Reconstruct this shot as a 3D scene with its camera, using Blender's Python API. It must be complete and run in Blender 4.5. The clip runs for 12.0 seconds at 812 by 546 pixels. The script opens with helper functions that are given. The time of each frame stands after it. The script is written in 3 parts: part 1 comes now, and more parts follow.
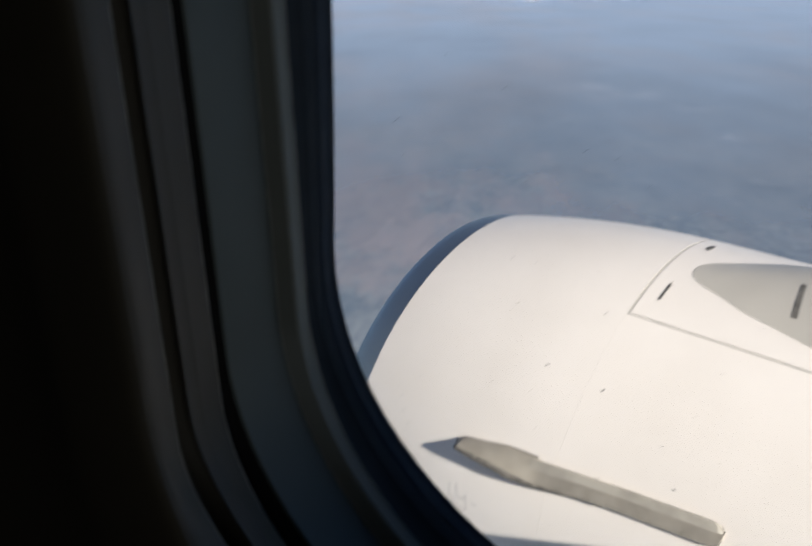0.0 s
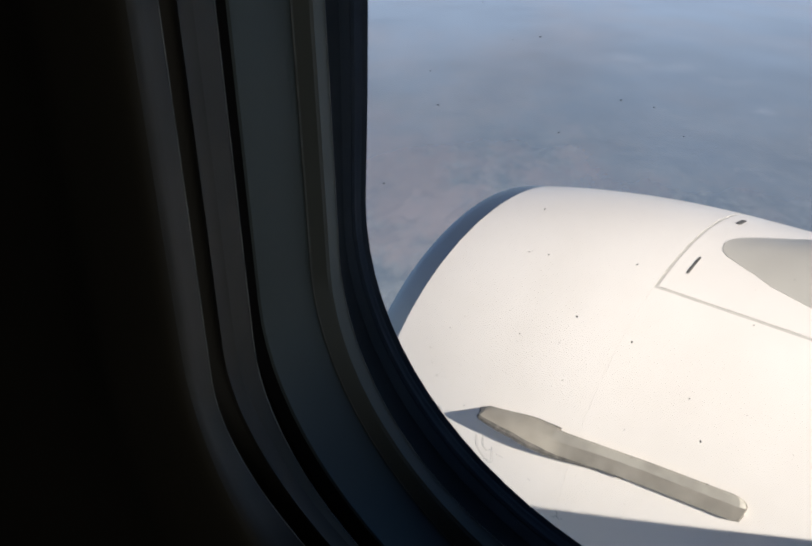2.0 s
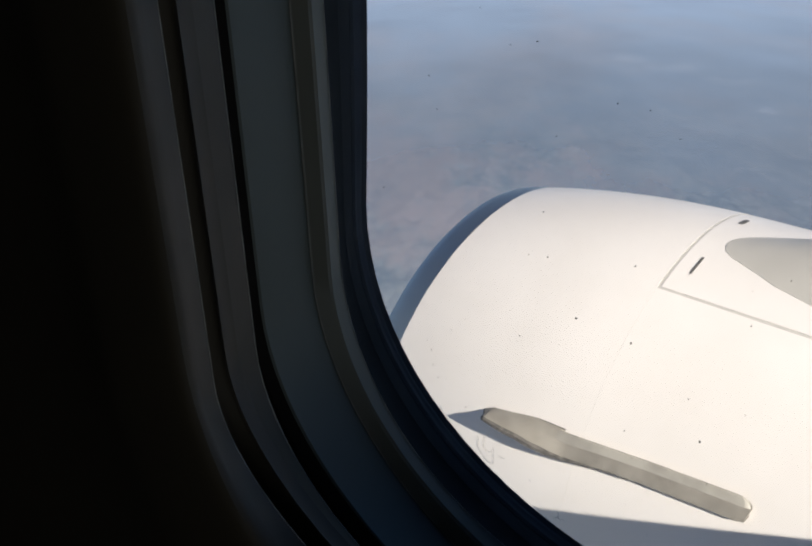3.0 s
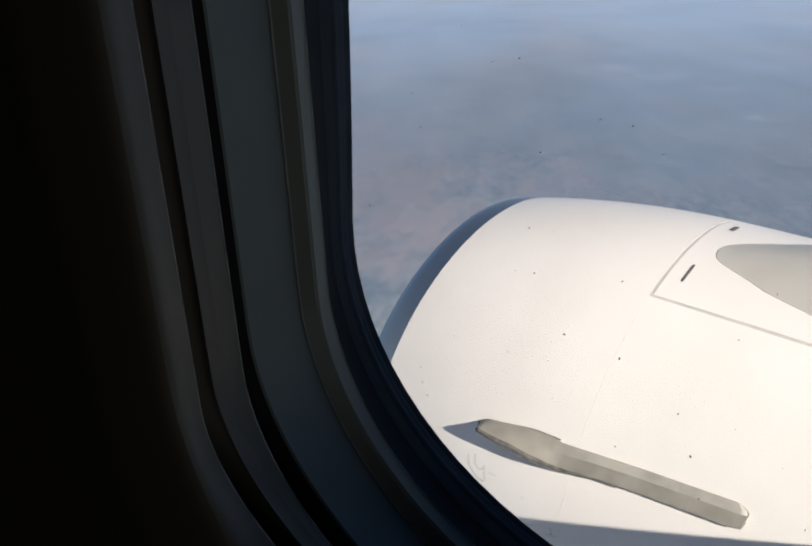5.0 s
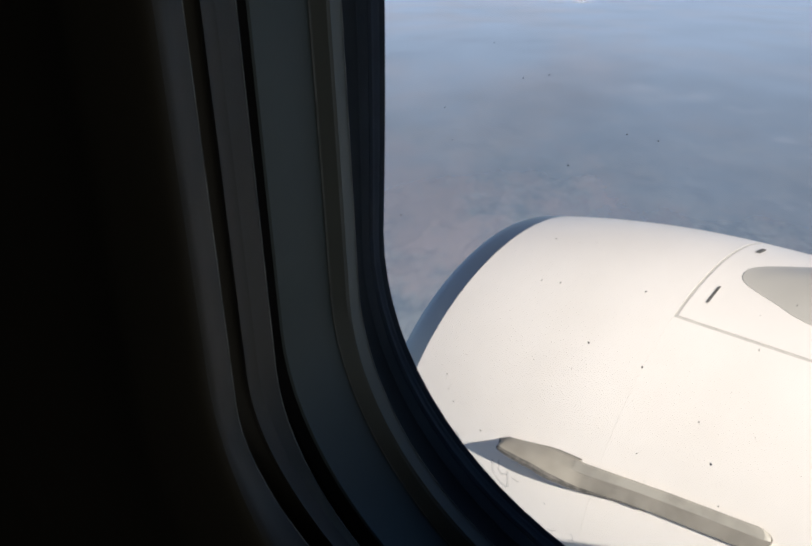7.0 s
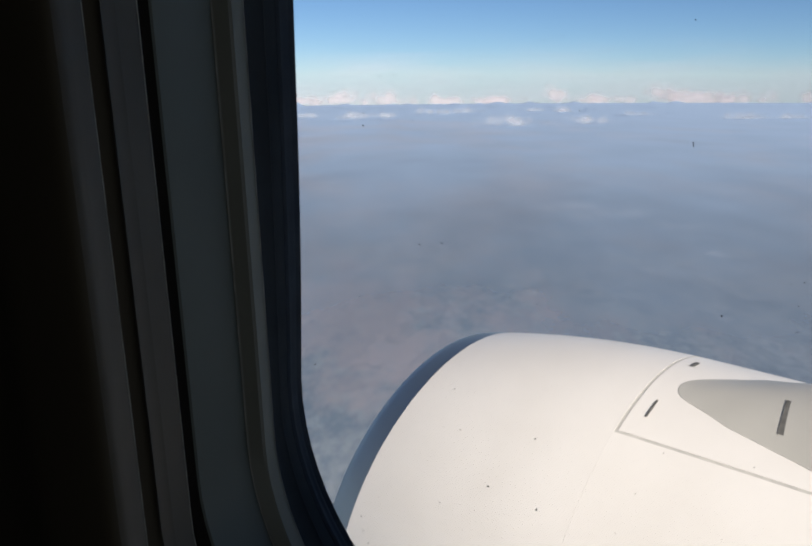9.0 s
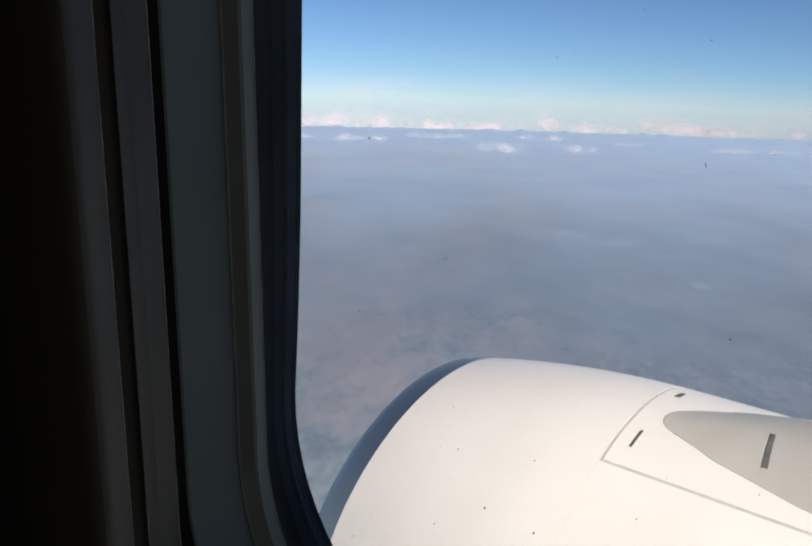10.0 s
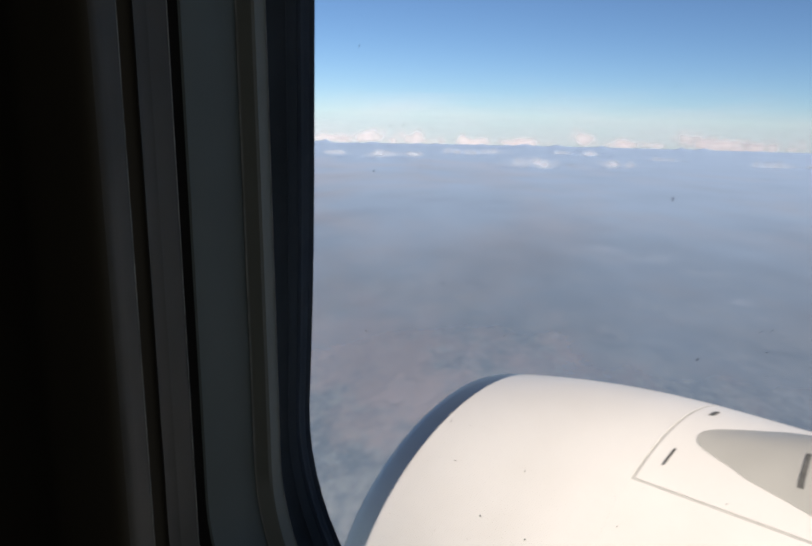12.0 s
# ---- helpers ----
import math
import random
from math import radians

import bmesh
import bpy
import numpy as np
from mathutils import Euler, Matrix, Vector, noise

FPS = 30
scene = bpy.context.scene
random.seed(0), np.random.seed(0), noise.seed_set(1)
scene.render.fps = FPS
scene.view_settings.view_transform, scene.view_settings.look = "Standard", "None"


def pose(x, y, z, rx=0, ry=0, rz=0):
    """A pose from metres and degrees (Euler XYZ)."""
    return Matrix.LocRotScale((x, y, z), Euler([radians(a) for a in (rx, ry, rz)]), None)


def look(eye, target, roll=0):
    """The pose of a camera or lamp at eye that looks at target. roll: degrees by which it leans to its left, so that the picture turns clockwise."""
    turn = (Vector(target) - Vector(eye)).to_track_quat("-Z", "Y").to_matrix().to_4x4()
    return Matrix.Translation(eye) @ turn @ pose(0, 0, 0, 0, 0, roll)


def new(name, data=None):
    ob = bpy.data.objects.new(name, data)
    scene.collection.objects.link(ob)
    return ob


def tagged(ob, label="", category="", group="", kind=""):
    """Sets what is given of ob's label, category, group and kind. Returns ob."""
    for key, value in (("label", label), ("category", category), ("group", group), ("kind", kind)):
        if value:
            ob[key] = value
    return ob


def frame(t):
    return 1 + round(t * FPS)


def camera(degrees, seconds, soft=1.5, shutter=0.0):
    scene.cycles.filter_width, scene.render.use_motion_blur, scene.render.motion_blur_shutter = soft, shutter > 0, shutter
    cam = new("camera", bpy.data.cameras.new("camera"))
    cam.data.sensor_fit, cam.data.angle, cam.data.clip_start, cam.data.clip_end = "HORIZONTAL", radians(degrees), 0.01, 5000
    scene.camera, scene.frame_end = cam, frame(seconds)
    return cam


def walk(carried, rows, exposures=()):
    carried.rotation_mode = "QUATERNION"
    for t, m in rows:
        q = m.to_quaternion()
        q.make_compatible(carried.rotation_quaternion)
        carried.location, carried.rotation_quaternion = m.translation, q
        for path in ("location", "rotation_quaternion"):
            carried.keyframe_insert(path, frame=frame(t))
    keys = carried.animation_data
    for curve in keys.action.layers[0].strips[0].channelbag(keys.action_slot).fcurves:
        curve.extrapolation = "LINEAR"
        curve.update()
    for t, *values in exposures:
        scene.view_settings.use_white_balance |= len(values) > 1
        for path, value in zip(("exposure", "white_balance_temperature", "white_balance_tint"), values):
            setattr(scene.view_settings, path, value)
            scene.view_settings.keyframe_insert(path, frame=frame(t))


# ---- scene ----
LENS = 52.07
# seconds, place, yaw to the left of outboard, pitch, roll
ROWS = [
    (0, 0.2225, -0.2386, 0.0042, 39.82, -21.50, 0.33),
    (0.2, 0.2022, -0.2338, -0.0070, 41.48, -24.19, 2.23),
    (0.3, 0.1899, -0.2346, -0.0116, 41.04, -25.07, 2.55),
    (0.5, 0.1986, -0.2431, -0.0119, 39.45, -21.38, 3.63),
    (0.7, 0.2060, -0.2442, -0.0073, 38.95, -22.73, 3.10),
    (0.8, 0.2081, -0.2448, -0.0077, 38.88, -23.74, 2.82),
    (1, 0.2228, -0.2483, -0.0076, 43.11, -24.86, 1.77),
    (1.5, 0.2262, -0.2479, -0.0009, 42.32, -24.12, 0.68),
    (2, 0.2245, -0.2441, -0.0023, 41.72, -23.49, 0.55),
    (2.5, 0.2231, -0.2430, -0.0031, 41.56, -23.94, 0.67),
    (3, 0.2267, -0.2449, -0.0009, 41.96, -23.35, 0.07),
    (3.2, 0.2269, -0.2450, -0.0009, 41.66, -22.95, 0.20),
    (4.8, 0.2305, -0.2465, 0.0033, 41.88, -22.27, -1.50),
    (5, 0.2268, -0.2414, 0.0007, 41.41, -22.53, -0.74),
    (5.5, 0.2254, -0.2413, -0.0009, 41.26, -22.56, -0.57),
    (6, 0.2253, -0.2466, -0.0020, 41.27, -21.47, -0.17),
    (6.5, 0.2292, -0.2493, -0.0005, 42.51, -21.79, -0.57),
    (6.7, 0.2335, -0.2527, 0.0017, 43.35, -21.52, -0.51),
    (8.3, 0.2240, -0.2457, -0.0003, 38.43, -18.58, 1.55),
    (8.5, 0.2451, -0.2517, 0.0154, 38.70, -16.00, 1.11),
    (9, 0.2575, -0.2567, 0.0241, 39.17, -13.45, 0.12),
    (9.5, 0.2556, -0.2592, 0.0204, 39.14, -12.72, 1.39),
    (10, 0.2509, -0.2576, 0.0200, 38.34, -11.86, 2.09),
    (10.5, 0.2504, -0.2595, 0.0220, 37.71, -11.09, 2.99),
    (11, 0.2550, -0.2623, 0.0287, 36.54, -11.39, 2.28),
    (11.5, 0.2504, -0.2578, 0.0232, 36.22, -11.11, 2.68),
    (11.8, 0.2560, -0.2655, 0.0190, 38.35, -10.75, 2.82),
    (12, 0.2773, -0.2679, 0.0287, 40.81, -10.86, 1.71),
]


def heading(yaw, pitch):
    a, b = radians(yaw), radians(pitch)
    return Vector((-math.sin(a) * math.cos(b), math.cos(a) * math.cos(b), math.sin(b)))


cam = camera(LENS, 12.0, 2.0, 0.5)
walk(cam, [(t, look(Vector((x, y, z)), Vector((x, y, z)) + heading(yaw, pitch), roll)) for t, x, y, z, yaw, pitch, roll in ROWS],
     [(0, 0.48, 6500, 10), (0.5, 0.60, 6500, 10), (6.7, 0.62, 6500, 10), (8.5, 0.50, 6450, 10), (9, 0.48, 6500, 10), (9.5, 0.55, 6500, 10), (10, 0.58, 6530, 10.5),
      (10.5, 0.67, 6620, 11.2), (11, 0.62, 6560, 10.6), (11.5, 0.52, 6540, 10.5), (12, 0.63, 6680, 11)])

# ---- daylight: a clear sky at altitude, the sun high behind the cabin and aft ----
SUN_WAY = Vector((0.83, -0.31, 0.46)).normalized()
SUN_ELEVATION = math.asin(SUN_WAY.z)
world = bpy.data.worlds.new("world")
scene.world = world
world.use_nodes = True
wn = world.node_tree
sky = wn.nodes.new("ShaderNodeTexSky")
sky.sky_type, sky.sun_disc = "NISHITA", False
sky.sun_elevation = SUN_ELEVATION
sky.sun_rotation = math.atan2(SUN_WAY.x, SUN_WAY.y)
sky.altitude, sky.air_density, sky.dust_density, sky.ozone_density = 1500, 0.66, 0.08, 5.2
wn.links.new(sky.outputs[0], wn.nodes["Background"].inputs[0])
wn.nodes["Background"].inputs[1].default_value = 0.060
sun = new("sun", bpy.data.lights.new("sun", "SUN"))
sun.data.energy, sun.data.angle, sun.data.color = 4.6, radians(0.5), (1.0, 0.93, 0.84)
sun.matrix_world = SUN_WAY.to_track_quat("Z", "Y").to_matrix().to_4x4()


# unseen fill lamp aft in the cabin, added to brighten the window trim
lamp = new("cabin_fill", bpy.data.lights.new("cabin_fill", "AREA"))
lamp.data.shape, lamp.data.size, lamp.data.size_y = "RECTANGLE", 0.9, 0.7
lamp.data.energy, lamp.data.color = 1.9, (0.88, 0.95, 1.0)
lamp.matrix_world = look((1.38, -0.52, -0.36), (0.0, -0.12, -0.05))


# ---- materials ----
def material(name, colour, rough=0.5, metal=0.0):
    m = bpy.data.materials.new(name)
    m.use_nodes = True
    b = m.node_tree.nodes["Principled BSDF"]
    b.inputs["Base Color"].default_value = (*colour, 1)
    b.inputs["Roughness"].default_value, b.inputs["Metallic"].default_value = rough, metal
    return m, m.node_tree, b


def add(tree, kind, **settings):
    n = tree.nodes.new("ShaderNode" + kind)
    for key, value in settings.items():
        n.inputs[key].default_value = value
    return n


def mottled(name, one, two, rough=0.5, size=20.0, fine=400.0, bump=0.02, metal=0.0, spread=(0.35, 0.65), distance=0.002):
    """Two tones in broad patches, with a fine grain in relief and gloss."""
    m, tree, b = material(name, one, rough, metal)
    at = tree.nodes.new("ShaderNodeTexCoord")
    broad = add(tree, "TexNoise", Scale=size, Detail=5.0, Roughness=0.6)
    grain = add(tree, "TexNoise", Scale=fine, Detail=3.0)
    ramp = add(tree, "ValToRGB")
    ramp.color_ramp.elements[0].position, ramp.color_ramp.elements[1].position = spread
    ramp.color_ramp.elements[0].color, ramp.color_ramp.elements[1].color = (*one, 1), (*two, 1)
    relief = add(tree, "Bump", Strength=bump, Distance=distance)
    gloss = add(tree, "MapRange")
    gloss.inputs[3].default_value, gloss.inputs[4].default_value = max(rough - 0.08, 0.02), min(rough + 0.08, 1)
    for n in (broad, grain):
        tree.links.new(at.outputs["Object"], n.inputs["Vector"])
    tree.links.new(broad.outputs[0], ramp.inputs[0])
    tree.links.new(ramp.outputs[0], b.inputs["Base Color"])
    if bump:
        tree.links.new(grain.outputs[0], relief.inputs["Height"])
        tree.links.new(relief.outputs[0], b.inputs["Normal"])
    tree.links.new(broad.outputs[0], gloss.inputs[0])
    tree.links.new(gloss.outputs[0], b.inputs["Roughness"])
    return m


WHITE_PAINT = mottled("white_aircraft_paint", (0.862, 0.798, 0.752), (0.800, 0.737, 0.688), 0.42, 1.6, 3.0, 0.0)
GREY_PAINT = mottled("grey_aircraft_paint", (0.535, 0.50, 0.455), (0.49, 0.457, 0.415), 0.45, 3.0, 4.0, 0.0)
STRAKE_PAINT = mottled("strake_grey_paint", (0.345, 0.312, 0.268), (0.215, 0.193, 0.165), 0.5, 6.0, 4.0, 0.0)
# strake grey again, paler: the lit upper band is put into the colour
STRAKE_LIT_PAINT = mottled("strake_lit_paint", (0.43, 0.395, 0.345), (0.325, 0.298, 0.26), 0.5, 9.0, 4.0, 0.0, spread=(0.4, 0.6))
LIP_METAL = mottled("polished_aluminium", (0.43, 0.47, 0.485), (0.37, 0.405, 0.425), 0.5, 3.0, 9.0, 0.0, 1.0)
DARK_GAP = mottled("joint_sealant", (0.62, 0.575, 0.53), (0.51, 0.475, 0.44), 0.8, 14.0)
VENT_DARK = mottled("vent_dark", (0.085, 0.079, 0.073), (0.15, 0.14, 0.13), 0.7, 40.0)
DARK_RIDGE = mottled("dark_ridge", (0.075, 0.07, 0.065), (0.20, 0.18, 0.16), 0.8, 45.0)
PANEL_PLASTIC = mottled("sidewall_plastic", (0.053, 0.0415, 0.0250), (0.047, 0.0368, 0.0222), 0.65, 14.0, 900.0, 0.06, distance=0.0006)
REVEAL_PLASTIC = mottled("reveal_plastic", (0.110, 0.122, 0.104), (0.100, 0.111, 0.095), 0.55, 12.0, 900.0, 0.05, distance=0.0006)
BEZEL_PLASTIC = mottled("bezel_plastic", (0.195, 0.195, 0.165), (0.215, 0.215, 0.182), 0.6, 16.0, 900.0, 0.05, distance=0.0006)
EDGE_GLINT = mottled("edge_glint", (0.42, 0.39, 0.34), (0.19, 0.18, 0.16), 0.45, 60.0, 900.0, 0.0, spread=(0.4, 0.62))
RUBBER = mottled("window_seal_rubber", (0.034, 0.037, 0.039), (0.044, 0.0475, 0.050), 0.7, 25.0, 500.0, 0.1, distance=0.0006)
# near-black colour for the shade in the gap between the mouldings
GAP_SHADE = mottled("gap_shade", (0.014, 0.012, 0.0105), (0.018, 0.016, 0.014), 0.8, 25.0, 500.0, 0.1, distance=0.0006)
# paler copy of the seal rubber: the lit lip is put into its colour
LIT_RUBBER = mottled("lit_seal_rubber", (0.042, 0.047, 0.054), (0.056, 0.062, 0.070), 0.6, 30.0, 500.0, 0.1, distance=0.0006)
for dull in (RUBBER, GAP_SHADE, LIT_RUBBER):
    dull.node_tree.nodes["Principled BSDF"].inputs["Specular IOR Level"].default_value = 0.02
CABIN_TRIM = mottled("cabin_trim", (0.10, 0.095, 0.09), (0.085, 0.08, 0.078), 0.8, 6.0, 300.0, 0.05)
SMEAR = mottled("dried_smear", (0.40, 0.30, 0.20), (0.54, 0.44, 0.32), 0.8, 300.0)
DIRT = mottled("window_dirt", (0.05, 0.045, 0.04), (0.09, 0.08, 0.07), 0.9, 300.0)
for film_of, share in ((SMEAR, 0.13), (DIRT, 0.92)):
    film_of.node_tree.nodes["Principled BSDF"].inputs["Alpha"].default_value = share


def glass(name):
    m = bpy.data.materials.new(name)
    m.use_nodes = True
    tree = m.node_tree
    tree.nodes.remove(tree.nodes["Principled BSDF"])
    clear = add(tree, "BsdfTransparent", Color=(0.97, 0.985, 0.98, 1))
    shine = add(tree, "BsdfGlossy", Roughness=0.02)
    edge = add(tree, "LayerWeight", Blend=0.05)
    mix = tree.nodes.new("ShaderNodeMixShader")
    tree.links.new(edge.outputs["Fresnel"], mix.inputs[0])
    tree.links.new(clear.outputs[0], mix.inputs[1])
    tree.links.new(shine.outputs[0], mix.inputs[2])
    tree.links.new(mix.outputs[0], tree.nodes["Material Output"].inputs[0])
    return m


PANE_GLASS = glass("acrylic_pane")


def land():
    """Woods, fields and bare earth; dry fields gather in one broad district."""
    m, tree, b = material("hazy_farmland", (0.1, 0.1, 0.08), 0.95)
    at = tree.nodes.new("ShaderNodeTexCoord")
    drawn = tree.nodes.new("ShaderNodeMapping")
    drawn.vector_type = "TEXTURE"
    drawn.inputs["Rotation"].default_value, drawn.inputs["Scale"].default_value = (0, 0, radians(38)), (1, 2.1, 1)
    tree.links.new(at.outputs["Object"], drawn.inputs["Vector"])

    def noise_at(scale, detail, rough, twist=0.0):
        n = add(tree, "TexNoise", Scale=scale, Detail=detail, Roughness=rough, Distortion=twist)
        tree.links.new(drawn.outputs[0], n.inputs["Vector"])
        return n.outputs[0]

    def ramp(value, low, high, one, two):
        n = add(tree, "ValToRGB")
        n.color_ramp.elements[0].position, n.color_ramp.elements[1].position = low, high
        n.color_ramp.elements[0].color, n.color_ramp.elements[1].color = (*one, 1), (*two, 1)
        tree.links.new(value, n.inputs[0])
        return n.outputs[0]

    def mix(kind, share, one, two):
        n = tree.nodes.new("ShaderNodeMixRGB")
        n.blend_type = kind
        for value, slot in ((share, 0), (one, 1), (two, 2)):
            if isinstance(value, (float, tuple)):
                n.inputs[slot].default_value = value
            else:
                tree.links.new(value, n.inputs[slot])
        return n.outputs[0]

    spot = tree.nodes.new("ShaderNodeVectorMath")
    spot.operation = "DISTANCE"
    spot.inputs[1].default_value = (-390, 370, -168)
    tree.links.new(at.outputs["Object"], spot.inputs[0])
    district = add(tree, "MapRange")
    district.inputs[1].default_value, district.inputs[2].default_value = 40, 340
    district.inputs[3].default_value, district.inputs[4].default_value = 0.13, -0.13
    tree.links.new(spot.outputs["Value"], district.inputs[0])
    drier = add(tree, "Math")
    tree.links.new(noise_at(0.020, 8.0, 0.66), drier.inputs[0])
    tree.links.new(district.outputs[0], drier.inputs[1])

    # broad country, then woods and fields, then copses and hamlets
    total = None
    for scale, detail, share in ((0.010, 2.0, 0.30), (0.034, 5.0, 0.38), (0.13, 3.0, 0.32)):
        step = add(tree, "Math")
        step.operation, step.inputs[1].default_value, step.inputs[2].default_value = "MULTIPLY_ADD", share, 0.0
        tree.links.new(noise_at(scale, detail, 0.6), step.inputs[0])
        if total:
            tree.links.new(total, step.inputs[2])
        total = step.outputs[0]
    woods = ramp(total, 0.41, 0.59, (0.105, 0.138, 0.160), (0.41, 0.40, 0.375))
    earth = mix("MIX", ramp(drier.outputs[0], 0.47, 0.66, (0, 0, 0), (1, 1, 1)), woods, (0.45, 0.325, 0.288, 1))
    # strips of field, hamlets and quarries
    cells = add(tree, "TexVoronoi", Scale=0.06)
    bent = add(tree, "VectorMath")
    bent.operation = "MULTIPLY_ADD"
    drift = add(tree, "TexNoise", Scale=0.07, Detail=3.0, Roughness=0.6)
    tree.links.new(drawn.outputs[0], drift.inputs["Vector"])
    bent.inputs[1].default_value = (26, 26, 0)
    tree.links.new(drift.outputs["Color"], bent.inputs[0])
    tree.links.new(drawn.outputs[0], bent.inputs[2])
    tree.links.new(bent.outputs[0], cells.inputs["Vector"])
    shade = tree.nodes.new("ShaderNodeRGBToBW")
    tree.links.new(cells.outputs["Color"], shade.inputs[0])
    fields = mix("OVERLAY", 0.20, earth, shade.outputs[0])
    pale = ramp(noise_at(0.11, 4.0, 0.6), 0.60, 0.74, (0, 0, 0), (1, 1, 1))
    where = ramp(noise_at(0.012, 3.0, 0.5), 0.46, 0.60, (0, 0, 0), (1, 1, 1))
    spots = mix("MULTIPLY", 1.0, pale, where)
    both = mix("MIX", spots, fields, (0.64, 0.58, 0.54, 1))
    tree.links.new(both, b.inputs["Base Color"])
    return m


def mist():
    """Haze put into a sheet's colour: the flatter the way, the more it hides."""
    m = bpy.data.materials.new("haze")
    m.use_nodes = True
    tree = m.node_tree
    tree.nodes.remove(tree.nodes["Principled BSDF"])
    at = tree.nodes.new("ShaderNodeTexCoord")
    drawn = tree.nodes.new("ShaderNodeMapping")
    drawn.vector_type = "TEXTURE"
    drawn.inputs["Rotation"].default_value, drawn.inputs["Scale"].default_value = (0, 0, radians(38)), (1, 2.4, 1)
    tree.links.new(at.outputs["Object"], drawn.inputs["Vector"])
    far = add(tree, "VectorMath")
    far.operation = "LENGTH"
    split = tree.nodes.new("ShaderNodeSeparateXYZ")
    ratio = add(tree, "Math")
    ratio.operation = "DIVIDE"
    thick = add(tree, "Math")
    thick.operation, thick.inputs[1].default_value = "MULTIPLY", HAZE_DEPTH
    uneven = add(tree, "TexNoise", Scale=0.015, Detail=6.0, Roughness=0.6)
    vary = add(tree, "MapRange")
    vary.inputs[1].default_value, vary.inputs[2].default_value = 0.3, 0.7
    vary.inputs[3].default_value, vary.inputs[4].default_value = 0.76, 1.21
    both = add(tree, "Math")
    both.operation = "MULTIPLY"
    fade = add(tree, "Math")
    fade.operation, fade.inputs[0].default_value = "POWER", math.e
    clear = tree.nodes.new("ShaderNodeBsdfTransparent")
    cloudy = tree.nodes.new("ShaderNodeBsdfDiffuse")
    # painted haze tint: lilac near one spot, bluer far off, with land-like patches
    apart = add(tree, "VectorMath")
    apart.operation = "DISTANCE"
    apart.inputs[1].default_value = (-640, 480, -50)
    bluer = add(tree, "MapRange")
    bluer.inputs[1].default_value, bluer.inputs[2].default_value = 100, 1100
    bluer.inputs[3].default_value, bluer.inputs[4].default_value = 0.45, 1.75
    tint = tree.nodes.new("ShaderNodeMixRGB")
    tint.inputs[1].default_value, tint.inputs[2].default_value = (*HAZE_LILAC, 1), (*HAZE_BLUE, 1)
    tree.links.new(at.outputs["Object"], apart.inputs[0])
    tree.links.new(apart.outputs["Value"], bluer.inputs[0])
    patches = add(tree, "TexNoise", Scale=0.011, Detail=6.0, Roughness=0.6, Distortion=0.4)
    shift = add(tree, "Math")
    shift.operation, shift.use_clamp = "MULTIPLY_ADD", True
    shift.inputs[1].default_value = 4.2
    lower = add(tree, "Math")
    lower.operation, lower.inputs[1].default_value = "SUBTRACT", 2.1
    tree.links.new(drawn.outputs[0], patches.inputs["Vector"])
    tree.links.new(bluer.outputs[0], lower.inputs[0])
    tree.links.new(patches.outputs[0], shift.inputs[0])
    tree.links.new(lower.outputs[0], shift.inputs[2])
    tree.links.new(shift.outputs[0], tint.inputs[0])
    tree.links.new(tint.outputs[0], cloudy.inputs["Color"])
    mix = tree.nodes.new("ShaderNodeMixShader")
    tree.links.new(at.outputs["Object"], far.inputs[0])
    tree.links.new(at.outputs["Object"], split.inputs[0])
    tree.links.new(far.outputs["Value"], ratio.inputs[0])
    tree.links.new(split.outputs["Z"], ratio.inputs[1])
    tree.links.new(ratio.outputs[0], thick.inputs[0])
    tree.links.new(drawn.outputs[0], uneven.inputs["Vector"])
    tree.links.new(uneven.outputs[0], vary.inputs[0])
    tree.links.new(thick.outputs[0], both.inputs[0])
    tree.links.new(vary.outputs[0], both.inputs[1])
    tree.links.new(both.outputs[0], fade.inputs[1])
    tree.links.new(fade.outputs[0], mix.inputs[0])
    tree.links.new(cloudy.outputs[0], mix.inputs[1])
    tree.links.new(clear.outputs[0], mix.inputs[2])
    tree.links.new(mix.outputs[0], tree.nodes["Material Output"].inputs[0])
    return m


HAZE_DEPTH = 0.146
HAZE_LILAC, HAZE_BLUE = (0.464, 0.518, 0.645), (0.412, 0.524, 0.704)
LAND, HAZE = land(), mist()


